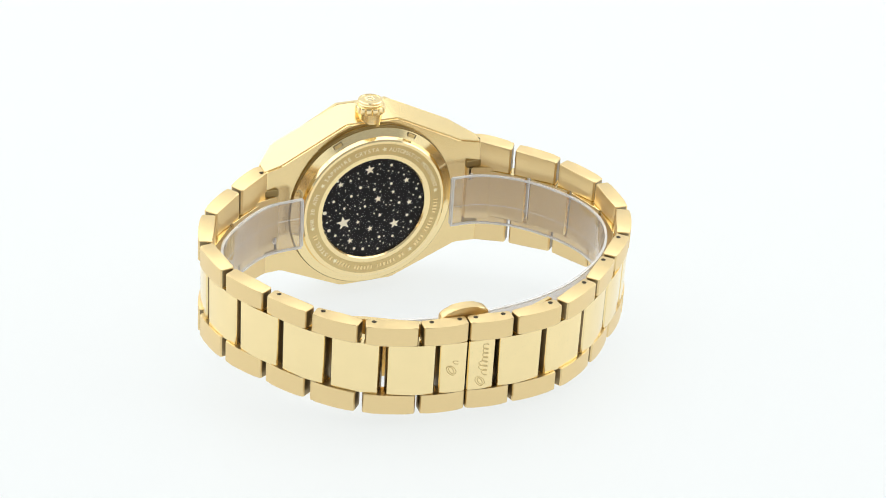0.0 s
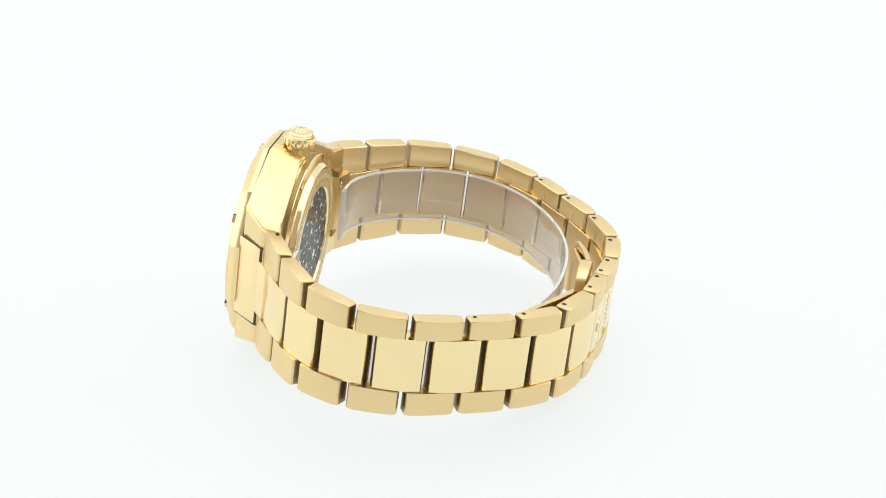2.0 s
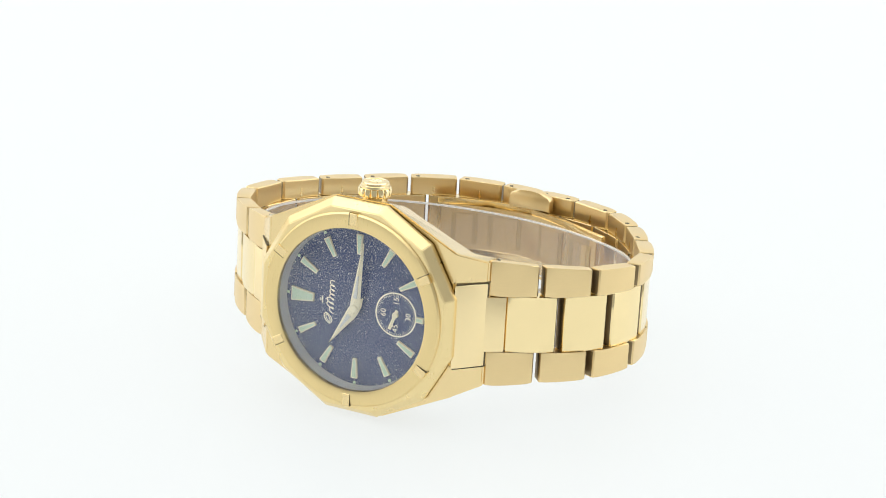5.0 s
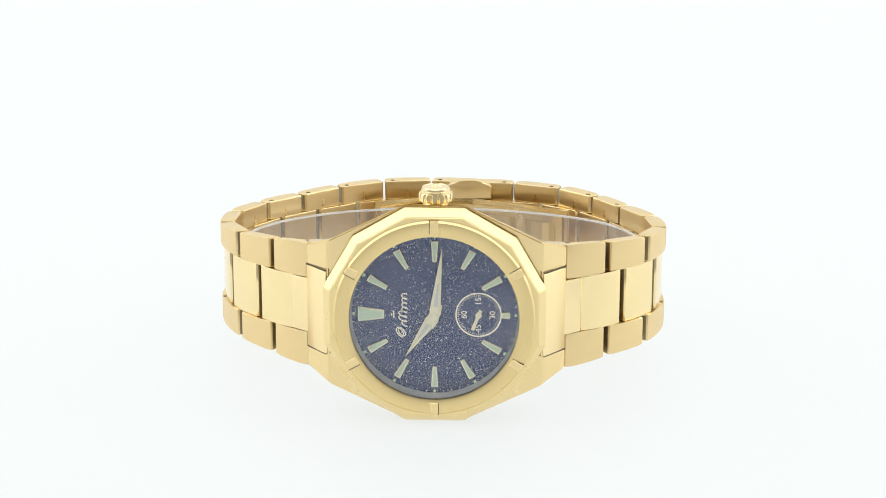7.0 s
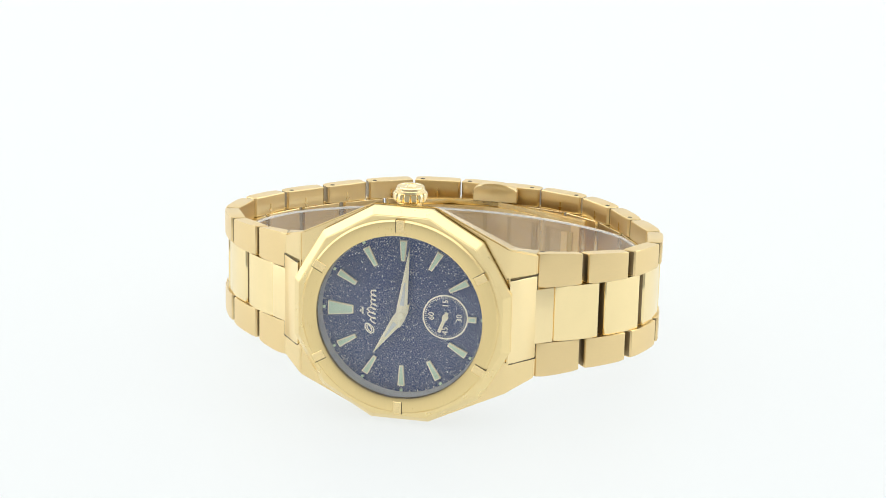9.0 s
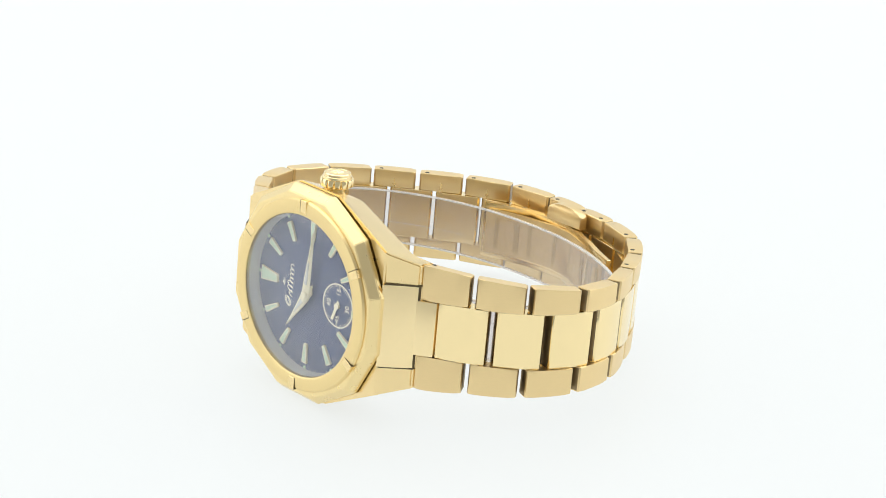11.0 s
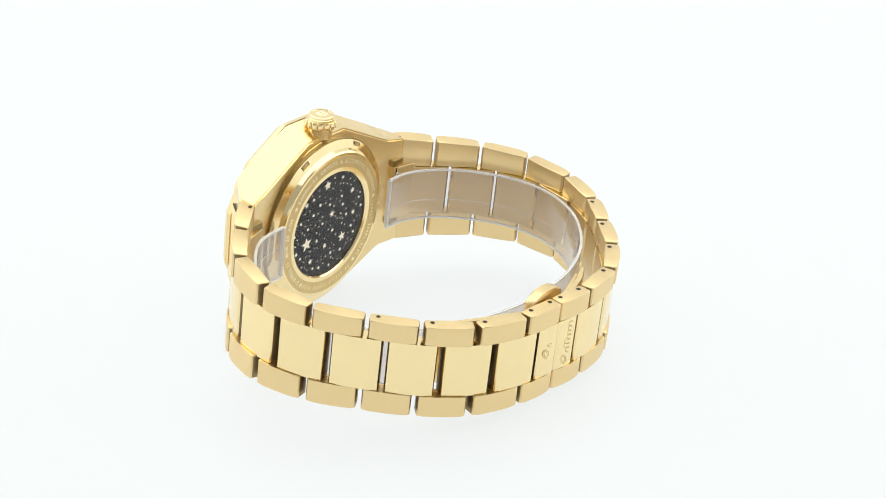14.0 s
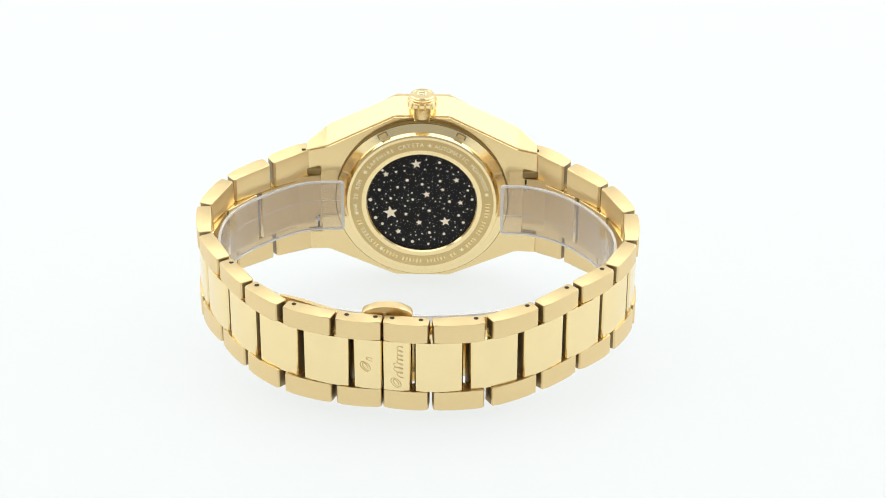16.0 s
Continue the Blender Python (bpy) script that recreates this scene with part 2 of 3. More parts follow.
def rim():
    bm = bmesh.new()
    lev = []
    for scale, y in ((1.0, -0.08), (1.0, -0.85), (0.935, -2.3)):
        lev.append([bm.verts.new((x * scale, y, z * scale)) for x, z in N12])
    hole = [bm.verts.new((x * 0.80, -2.3, z * 0.80)) for x, z in N12]
    low = [bm.verts.new((x * 0.80, -0.08, z * 0.80)) for x, z in N12]
    lev += [hole, low]
    for a, b in zip(lev, lev[1:] + lev[:1]):
        for k in range(12):
            bm.faces.new((a[k], a[(k + 1) % 12], b[(k + 1) % 12], b[k]))
    bmesh.ops.bevel(bm, geom=[e for e in bm.edges if all(v in lev[1] or v in lev[2] for v in e.verts)], offset=0.12, segments=2, affect="EDGES")
    return part("faceted_rim", bm, RIM, label="satin twelve-sided rim under the bezel", smooth=False)



rim()
gap_ring = lathe([(18.5, 0.3), (18.5, -0.1), (15.5, -0.1), (15.5, 0.3)], 72)
part("bezel_seam", gap_ring, SEAM, smooth=False)
bezel = part("bezel", lathe([(17.35, -1.5), (17.35, -2.45), (17.05, -2.8), (15.0, -3.0), (14.6, -2.85), (14.5, -0.2), (16.0, -0.2)], 144), BEZEL, label="brushed round gold bezel with six notches")
for k in range(6):
    a = radians(30 + 60 * k)
    bm = box((15.2, -3.03, -0.75), (17.38, -1.9, 0.75), 0.06)
    part("bezel_notch", turned(bm, a), CASE, bezel)
    for sgn in (1,):
        part("notch_groove", turned(box((15.2, -3.0, sgn * 0.79 - 0.05), (17.4, -1.9, sgn * 0.79 + 0.05)), a), SEAM, bezel)
part("inner_ring", lathe([(14.52, -2.2), (14.3, 0.05), (14.6, 0.10)], 96), SILVER, bezel)
crystal = part("crystal", lathe([(0, -3.05), (13.9, -3.02), (14.55, -2.75), (14.55, -2.2), (0, -2.2)], 96, close=False), CLEAR, label="flat clear sapphire crystal")
crystal.visible_shadow = False

# ---- dial ----
dial = part("dial", lathe([(0, 0.0), (14.8, 0.0), (14.8, 0.5), (0, 0.5)], 96, close=False), DIAL, label="deep blue sparkling aventurine dial")


def marker(angle, r0, r1, w_out, w_in):
    """A tapered applied marker with a lume field; angle in degrees, 0 towards six o'clock."""
    for grow, y0, y1, mat, nm in ((0.0, 0.0, -0.42, HAND, "hour_marker"), (0.20, -0.2, -0.47, LUME, "lume_field")):
        o = [(r0 + grow, w_in - grow), (r1 - grow, w_out - grow), (r1 - grow, -w_out + grow), (r0 + grow, -w_in + grow)]
        bm = prism(o, lambda a, b, side: (a, y1 if side else y0, b), 0.0)
        part(nm, turned(bm, radians(angle)), mat, dial)
    part("minute_dot", turned(box((13.75, -0.2, -0.24), (14.2, 0.0, 0.24)), radians(angle)), LUME, dial)


for hr in range(12):
    ang = 180 - 30 * hr
    if hr == 0:
        marker(ang, 8.7, 13.2, 1.30, 0.72)
    elif hr == 6:
        marker(ang, 11.5, 13.0, 0.50, 0.45)
    else:
        marker(ang, 9.5, 13.1, 0.62, 0.36)
for mi in range(60):
    if mi % 5:
        part("minute_tick", turned(box((13.9, -0.02, -0.035), (14.45, 0.0, 0.035)), radians(6 * mi)), PRINT, dial)

SUB = 7.55
sub = part("small_seconds_dial", lathe([(3.75, -0.01), (3.75, -0.10), (4.0, -0.10), (4.0, -0.01)], 72, SUB, 0.0), PRINT, dial, "gold ring of the small seconds")
part("small_seconds_ground", lathe([(0, -0.015), (3.75, -0.015), (3.75, 0.0), (0, 0.0)], 72, SUB, 0.0, False), DIAL, dial)
for k in range(60):
    long = 0.55 if k % 5 == 0 else 0.3
    bm = box((SUB + 3.65 - long, -0.05, -0.04), (SUB + 3.65, -0.01, 0.04))
    part("seconds_tick", turned(bm, radians(6 * k), SUB), PRINT, dial)


def text(word, size, mat, parent, m, extrude=0.03, name="numeral"):
    cu = bpy.data.curves.new(name, "FONT")
    cu.body, cu.size, cu.extrude, cu.align_x, cu.align_y = word, size * MM, extrude * MM, "CENTER", "CENTER"
    tmp = bpy.data.objects.new(name, cu)
    me = bpy.data.meshes.new_from_object(tmp)
    bpy.data.objects.remove(tmp)
    me.name = name
    me.materials.clear()
    me.materials.append(mat)
    ob = new(name, me)
    ob.parent = parent
    ob.matrix_basis = m
    return ob


def flat(x, y, z, up, facing=-1):
    """Lettering in the dial's plane (facing -1: seen from the front, 1: from the back), its top towards the angle up."""
    u = Vector((math.cos(up), 0, math.sin(up)))
    n = Vector((0, facing, 0))
    r = u.cross(n)
    return Matrix(((r.x, u.x, n.x, x * MM), (r.y, u.y, n.y, y * MM), (r.z, u.z, n.z, z * MM), (0, 0, 0, 1)))


for word, dx, dz in (("60", -2.45, 0), ("15", 0, 2.45), ("30", 2.45, 0), ("45", 0, -2.45)):
    text(word, 1.45, PRINT, dial, flat(SUB + dx, -0.05, dz, math.pi))



def flourish(name, mat, place, length, high, loops, wide, parent=None, capital=True):
    """A maker's mark as one slanted running stroke: a tall curl, then a row of low loops; place(s, h, lift) gives the corner."""
    lines = []
    start = 0.0
    if capital:
        w = high * 0.95
        curl = [radians(200 - 20 * k) for k in range(34)]
        lines.append([(0.45 * w + (0.46 - 0.009 * k) * w * math.cos(a) + 0.22 * high * math.sin(a), 0.5 * high + (0.5 - 0.010 * k) * high * math.sin(a)) for k, a in enumerate(curl)])
        start = w
    run, low = length - start, high * 0.46
    pts = []
    for k in range(loops * 10 + 1):
        f = k / 10 * 2 * math.pi
        h = low * (0.5 - 0.5 * math.cos(f)) * (1.6 if k // 10 in (1, 2) else 1.0)
        pts.append((start + run * k / (loops * 10) - 0.34 * run / loops * math.sin(f) + 0.28 * h, h))
    if loops:
        lines.append(pts)
    bm = bmesh.new()
    for line in lines:
        for (s0, h0), (s1, h1) in zip(line, line[1:]):
            d = math.hypot(s1 - s0, h1 - h0) or 1.0
            ns, nh = -(h1 - h0) / d * wide / 2, (s1 - s0) / d * wide / 2
            flat_ = [(s0 + ns, h0 + nh), (s1 + ns, h1 + nh), (s1 - ns, h1 - nh), (s0 - ns, h0 - nh)]
            top = [bm.verts.new(place(a, b, 1)) for a, b in flat_]
            bot = [bm.verts.new(place(a, b, 0)) for a, b in flat_]
            bm.faces.new(top)
            for i in range(4):
                bm.faces.new((top[i], top[(i + 1) % 4], bot[(i + 1) % 4], bot[i]))
    return part(name, bm, mat, parent, smooth=False)


# the maker's mark on the dial: plain strokes
flourish("maker_mark", PRINT, lambda s, h, lift: (-4.75 - h, -0.04 * lift, -4.1 + s), 7.6, 2.0, 7, 0.19, dial)
part("maker_mark", box((-7.15, -0.04, -0.75), (-6.95, 0.0, 0.55)), PRINT, dial)
part("maker_mark", box((-7.5, -0.04, -0.35), (-7.3, 0.0, 0.15)), PRINT, dial)


# ---- hands ----
def hand(name, length, tail, width, y, angle, cx=0.0):
    o = [(-tail, 0.0), (-tail * 0.35, 0.75), (width * 1.1, width), (length, 0.05)]
    bm = bmesh.new()
    up = [bm.verts.new((cx + a, y, b)) for a, b in o + [(a, -b) for a, b in reversed(o[1:])]]
    ridge = [bm.verts.new((cx + a, y - 0.32, 0)) for a in (-tail * 0.5, width * 1.1, length * 0.98)]
    low = [bm.verts.new((v.co.x, y + 0.1, v.co.z)) for v in up]
    n = len(up)
    bm.faces.new(low)
    for i in range(n):
        bm.faces.new((up[i], up[(i + 1) % n], low[(i + 1) % n], low[i]))
    t0, t1, t2 = ridge
    for a, b, c in ((up[0], up[1], t0), (up[3], up[4], t2), (up[6], up[0], t0)):
        bm.faces.new((a, b, c))
    bm.faces.new((up[1], up[2], t1, t0))
    bm.faces.new((up[2], up[3], t2, t1))
    bm.faces.new((up[4], up[5], t1, t2))
    bm.faces.new((up[5], up[6], t0, t1))
    return part(name, turned(bm, angle, cx), HAND, smooth=False)


def insert(parent, r0, r1, w, y, angle):
    bm = prism([(r0, w * 0.62), (r1, 0.1), (r1, -0.1), (r0, -w * 0.62)], lambda a, b, side: (a, y - 0.36 if side else y, b))
    part("lume_field", turned(bm, angle), GREY_LUME, parent)


ha = math.atan2(-7.3, -4.95)
ma = math.atan2(11.6, 1.25)
hour = hand("hour_hand", 8.9, 2.4, 1.05, -0.75, ha)
insert(hour, 1.9, 5.0, 0.62, -0.75, ha)
minute = hand("minute_hand", 12.0, 2.4, 0.95, -1.2, ma)
insert(minute, 1.9, 6.0, 0.55, -1.2, ma)
part("hand_cap", lathe([(0, -1.75), (0.55, -1.7), (0.7, -1.5), (0.7, -0.05), (0, -0.05)], 32, close=False), HAND)
sa = math.atan2(-2.6, -1.0)
bm = prism([(-1.0, 0.30), (2.9, 0.30), (2.9, -0.30), (-1.0, -0.30)], lambda a, b, side: (SUB + a, -0.38 if side else -0.30, b))
small = part("small_seconds_hand", turned(bm, sa, SUB), HAND)
part("hand_hub", lathe([(0, -0.55), (0.55, -0.5), (0.55, -0.05), (0, -0.05)], 24, SUB, 0.0, False), HAND, small)


# ---- crown ----
CROWN_Y = 4.3


def crown():
    segs = 168
    bm = bmesh.new()
    rings = []
    for z, r, fl in ((16.6, 2.25, 0), (19.0, 2.25, 0), (19.15, 2.72, 0.5), (19.32, 2.92, 1), (20.4, 2.92, 1), (20.62, 2.8, 0.6), (20.66, 2.55, 0), (21.05, 2.52, 0), (21.12, 2.4, 0), (21.5, 2.36, 0), (21.66, 2.2, 0), (21.68, 1.85, 0), (21.6, 1.8, 0)):
        rings.append([bm.verts.new((q * math.cos(a), CROWN_Y + q * math.sin(a), z)) for a, q in [(2 * math.pi * k / segs, r - fl * 0.34 * (1 - abs(math.sin(7 * 2 * math.pi * k / segs))) ** 3) for k in range(segs)]])
    for a, b in zip(rings, rings[1:]):
        for k in range(segs):
            bm.faces.new((a[k], a[(k + 1) % segs], b[(k + 1) % segs], b[k]))
    bm.faces.new(rings[-1])
    bm.faces.new(rings[0][::-1])
    ob = part("crown", bm, POLISHED, label="fluted gold crown")
    for k, (x0, x1, y0, y1) in enumerate(((-0.8, -0.45, -0.9, 0.9), (-0.3, 0.7, 0.5, 0.85), (-0.3, 0.7, -0.15, 0.2), (-0.3, 0.7, -0.9, -0.55), (0.6, 0.95, -0.7, 0.6))):
        part("maker_mark", box((x0, CROWN_Y + y0, 21.5), (x1, CROWN_Y + y1, 21.72), 0.05), WHITE_GOLD, ob)
    return ob


crown()

# ---- case back ----
back = part("case_back", lathe([(10.6, 8.4), (10.85, 8.7), (14.5, 8.7), (14.8, 8.5), (15.1, 7.75), (16.7, 7.2), (16.8, 6.0), (10.6, 6.0)], 128), POLISHED, label="screwed polished gold case back with engraved lettering")
# ring in darkened gold, painting the shade round the case back
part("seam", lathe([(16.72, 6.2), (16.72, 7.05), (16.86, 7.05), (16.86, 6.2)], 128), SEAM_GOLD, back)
part("engraved_band", lathe([(11.7, 8.70), (11.7, 8.73), (14.0, 8.73), (14.0, 8.70)], 128), ENGRAVED, back)
disc = part("rotor_window", lathe([(0, 8.0), (10.65, 8.0), (10.65, 7.6), (0, 7.6)], 96, close=False), NIGHT, label="black disc with cream printed stars behind the back glass")
bg_glass = part("back_crystal", lathe([(0, 8.6), (10.4, 8.6), (10.62, 8.45), (10.62, 8.2), (0, 8.2)], 96, close=False), BACK_GLASS, back)
bg_glass.visible_shadow = False
for word, mid, span in (("SAPPHIRE CRYSTA", 116, 56), ("AUTOMATIC MOVEMENT", 46, 66), ("WR 20 ATM", 172, 30), ("STEEL", 213, 18)):
    n = len(word)
    for i, ch in enumerate(word):
        if ch == " ":
            continue
        a = radians(mid + span * (0.5 - (i + 0.5) / n))
        # seen from the back, +x lies to the left of the picture
        x, z = -12.85 * math.cos(a), 12.85 * math.sin(a)
        text(ch, 1.2, WHITE_GOLD, back, flat(x, 8.75, z, math.atan2(z, x), 1), name="letter")


def star(x, z, r, turn=0.0, y=8.01):
    o = []
    for k in range(10):
        rr = r if k % 2 == 0 else r * 0.42
        o.append((x + rr * math.sin(turn + k * math.pi / 5), z + rr * math.cos(turn + k * math.pi / 5)))
    return prism(o, lambda a, b, side: (a, y + 0.05 * side, b))


# seen from the back: u to the right, v up, in millimetres from the centre
STARS = ((-1.06, 8.39, 1.05), (-6.95, 6.07, 0.65), (6.72, 4.97, 0.65), (0.93, 1.76, 0.78), (7.53, 0.02, 0.62), (-6.09, -2.4, 1.5), (4.59, -4.24, 1.1), (-0.52, -4.56, 0.65), (-4.59, -6.61, 0.65), (-3.1, -2.72, 0.45), (1.47, -1.87, 0.45), (4.05, 2.81, 0.45), (-4.95, 6.6, 0.36))
DOTS = ((-2.83, 4.81, 0.33), (0.07, 3.97, 0.3), (3.55, 4.71, 0.3), (-4.68, 3.23, 0.3), (-8.26, 2.6, 0.3), (-6.04, 0.76, 0.28), (-1.74, 0.55, 0.28), (5.41, 0.23, 0.3), (-9.03, -3.61, 0.36), (-7.71, -4.93, 0.3), (-3.64, -8.45, 0.3), (-1.83, -8.87, 0.32), (1.52, -6.77, 0.3), (4.37, -7.03, 0.3), (8.12, -4.4, 0.3), (7.22, -2.82, 0.3), (9.8, 0.76, 0.3), (8.94, 2.76, 0.26), (3.42, 8.76, 0.3), (-7.62, 6.92, 0.28), (-10.02, 0.39, 0.4), (1.29, -9.35, 0.25))
for u, v, r in STARS:
    part("star", star(-u, v, r, 0.15), STAR, disc)


def dot(u, v, r):
    o = [(-u + r * math.cos(k * math.pi / 4), v + r * math.sin(k * math.pi / 4)) for k in range(8)]
    part("dot", prism(o, lambda a, b, side: (a, 8.01 + 0.04 * side, b)), STAR, disc)


spots = list(STARS + DOTS)
for u, v, r in DOTS:
    dot(u, v, r)
while len(spots) < 118:
    u, v, r = RND.uniform(-10.2, 10.2), RND.uniform(-10.2, 10.2), RND.uniform(0.10, 0.17)
    if u * u + v * v > 100 or any((u - a) ** 2 + (v - b) ** 2 < (c + r + 0.55) ** 2 for a, b, c in spots):
        continue
    spots.append((u, v, r))
    dot(u, v, r)
# star separators and the unreadable lower half of the inscription
for a in (83, 148, 190, 10, 232, 308):
    x, z = -12.85 * math.cos(radians(a)), 12.85 * math.sin(radians(a))
    part("star", star(x, z, 0.55, 0.2, 8.73), WHITE_GOLD, back)
for a in [235 + 3.1 * i for i in range(22) if i % 7 != 5] + [314 + 3.1 * i for i in range(17) if i % 6 != 4] + [198, 201, 224, 227]:
    tall, wide = RND.uniform(0.36, 0.46), RND.uniform(0.10, 0.2)
    part("letter_bar", turned(box((12.85 - tall, 8.7, -wide), (12.85 + tall, 8.755, wide)), radians(180 - a)), CASE, back)
for a in (62, 118):
    m_ = turned(box((15.2, 6.9, -0.8), (16.4, 7.55, 0.8), 0.1), radians(a))
    part("wrench_slot", m_, ENGRAVED, back)
    # dark strips paint the shade round each slot
    for lo, hi in (((15.1, 6.9, -0.95), (15.24, 7.62, 0.95)), ((16.36, 6.9, -0.95), (16.5, 7.5, 0.95)), ((15.24, 6.9, -0.95), (16.36, 7.56, -0.82)), ((15.24, 6.9, 0.82), (16.36, 7.56, 0.95))):
        part("slot_edge", turned(box(lo, hi), radians(a)), SHADE_GOLD, back)

# ---- bracelet ----
SIX = [(21.4, 6.0), (29.2, 11.1), (36.2, 17.2), (39.8, 26.1), (38.6, 35.55), (34.1, 44.0), (29.05, 51.85), (22.4, 58.45), (13.1, 62.1), (4.9, 63.0)]
TWELVE = [(-20.9, 5.2), (-28.3, 10.9), (-35.0, 17.6), (-39.2, 26.4), (-38.9, 36.1), (-34.8, 44.4), (-28.4, 50.95), (-21.6, 57.5), (-13.0, 62.6), (-3.2, 63.8), (4.9, 63.0)]


def half_width(y):
    return float(np.interp(y, (6, 11, 17, 30, 45, 62), (11.15, 10.25, 9.55, 8.5, 7.75, 7.6)))


def low_width(y):
    return -float(np.interp(y, (6, 11, 17, 30, 45, 62), (11.15, 10.5, 10.2, 9.9, 9.8, 9.8)))


def link(name, p, q, z0, z1, mat, gap=0.32, thick=2.6, bow=0.34, bevel=0.22):
    """A link along p to q in plan, between the heights z0 and z1 (functions of y), bowed a little outwards."""
    p, q = Vector(p), Vector(q)
    d = (q - p)
    ln = d.length
    d.normalize()
    out = Vector((d.y, -d.x))
    if out.dot((p + q) / 2 - Vector((0, 30))) < 0:
        out = -out
    us = [gap + (ln - 2 * gap) * i / 6 for i in range(7)]
    crv = lambda u: bow * (1 - (2 * u / ln - 1) ** 2)
    o = [(us[0], thick * 0.5 - 0.25)] + [(u, thick * 0.5 + crv(u)) for u in [us[0] + 0.2] + us[1:-1] + [us[-1] - 0.2]] + [(us[-1], thick * 0.5 - 0.25)]
    o += [(us[-1], -thick * 0.5 + 0.35), (us[-1] - 0.35, -thick * 0.5), (us[3], -thick * 0.5 + 0.1), (us[0] + 0.35, -thick * 0.5), (us[0], -thick * 0.5 + 0.35)]

    def place(a, b, side):
        c = p + d * a + out * b
        return (c.x, c.y, (z1 if side else z0)(c.y))

    ob = part(name, prism(o, place, bevel, 2), mat)
    ob.data.materials.append(SHADE_GOLD)
    ob.data.materials.append(SATIN)
    # end faces get the dark tone that stands for shade between links
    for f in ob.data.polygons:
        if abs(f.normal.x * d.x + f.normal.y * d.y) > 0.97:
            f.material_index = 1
        elif name == "middle_link" and f.normal.x * out.x + f.normal.y * out.y < -0.9:
            f.material_index = 2
    ob["label"] = "brushed gold outer link" if name == "outer_link" else "polished gold middle link"
    return ob


CORE = 4.95
SAG = 0.018  # the bracelet sinks a little towards the clasp


def chain(joints):
    for i, (p, q) in enumerate(zip(joints, joints[1:])):
        clasp = i >= len(joints) - 2
        gap = 0.12 if clasp else 0.43
        link("outer_link", p, q, lambda y: CORE + 0.06 - SAG * (y - 6), half_width, SATIN, gap)
        link("outer_link", p, q, low_width, lambda y: -CORE - 0.06 - SAG * (y - 6), SATIN, gap)
        # middle link, shifted towards the clasp
        f = 0.38
        a = Vector(p) + (Vector(q) - Vector(p)) * f
        if i == 0:
            a -= (Vector(q) - Vector(p)).normalized() * 0.45
        if clasp:
            b = Vector(q)
        else:
            nx = joints[i + 2]
            b = Vector(q) + (Vector(nx) - Vector(q)) * f
        link("middle_link", a, b, lambda y: -CORE - SAG * (y - 6), lambda y: CORE - SAG * (y - 6), POLISHED, 0.41 if not clasp else 0.10, 2.7, 0.38 if not clasp else 0.15, 0.13)
        # cross pins at the joint
        for off, zz in ((0.19, half_width(p[1]) - 0.8), (0.72, CORE + 0.6)):
            c = Vector(p) + (Vector(q) - Vector(p)) * off
            part("cross_pin", prism([(c.x + 0.45 * math.cos(k * math.pi / 5), c.y + 0.45 * math.sin(k * math.pi / 5)) for k in range(10)], lambda a_, b_, side, zz=zz: (a_, b_, zz if side else -zz)), STEEL)


chain(SIX)
chain(TWELVE)


def pin_hole(p, q, far):
    """A dark pin hole in the top of an upper outer link, far millimetres from its end p."""
    p, q = Vector(p), Vector(q)
    d = (q - p).normalized()
    inn = Vector((-d.y, d.x))
    if inn.dot((p + q) / 2 - Vector((0, 30))) > 0:
        inn = -inn
    c = p + d * far + inn * 0.4
    z = half_width(c.y)
    o = [(c.x + 0.42 * math.cos(k * math.pi / 8), c.y + 0.42 * math.sin(k * math.pi / 8)) for k in range(16)]
    part("pin_hole", prism(o, lambda a, b, side: (a, b, z + (0.03 if side else -0.6))), DARK)


for joints, spots_ in ((SIX, ((0, 1.9), (5, 1.8), (6, 1.8), (7, 1.9), (8, 1.9), (8, 6.9))), (TWELVE, ((0, 1.9), (5, 1.8), (6, 1.8), (7, 1.8), (8, 1.9), (9, 1.6), (9, 6.6)))):
    for i, far in spots_:
        pin_hole(joints[i], joints[i + 1], far)


def arrow(p, q):
    """A small engraved arrow on the inner face of an upper outer link."""
    p, q = Vector(p), Vector(q)
    d = (q - p).normalized()
    inn = Vector((-d.y, d.x))
    if inn.dot((p + q) / 2 - Vector((0, 30))) > 0:
        inn = -inn
    c = (p + q) / 2 + inn * 1.2
    o = [(-0.1, 0.9), (0.1, 0.9), (0.1, -0.1), (0.42, -0.1), (0.0, -0.9), (-0.42, -0.1), (-0.1, -0.1)]
    z = half_width(c.y) - 2.6
    part("arrow_mark", prism(o, lambda a, b, side: (c.x + d.x * a + inn.x * 0.1 * side, c.y + d.y * a + inn.y * 0.1 * side, z + b)), CASE)


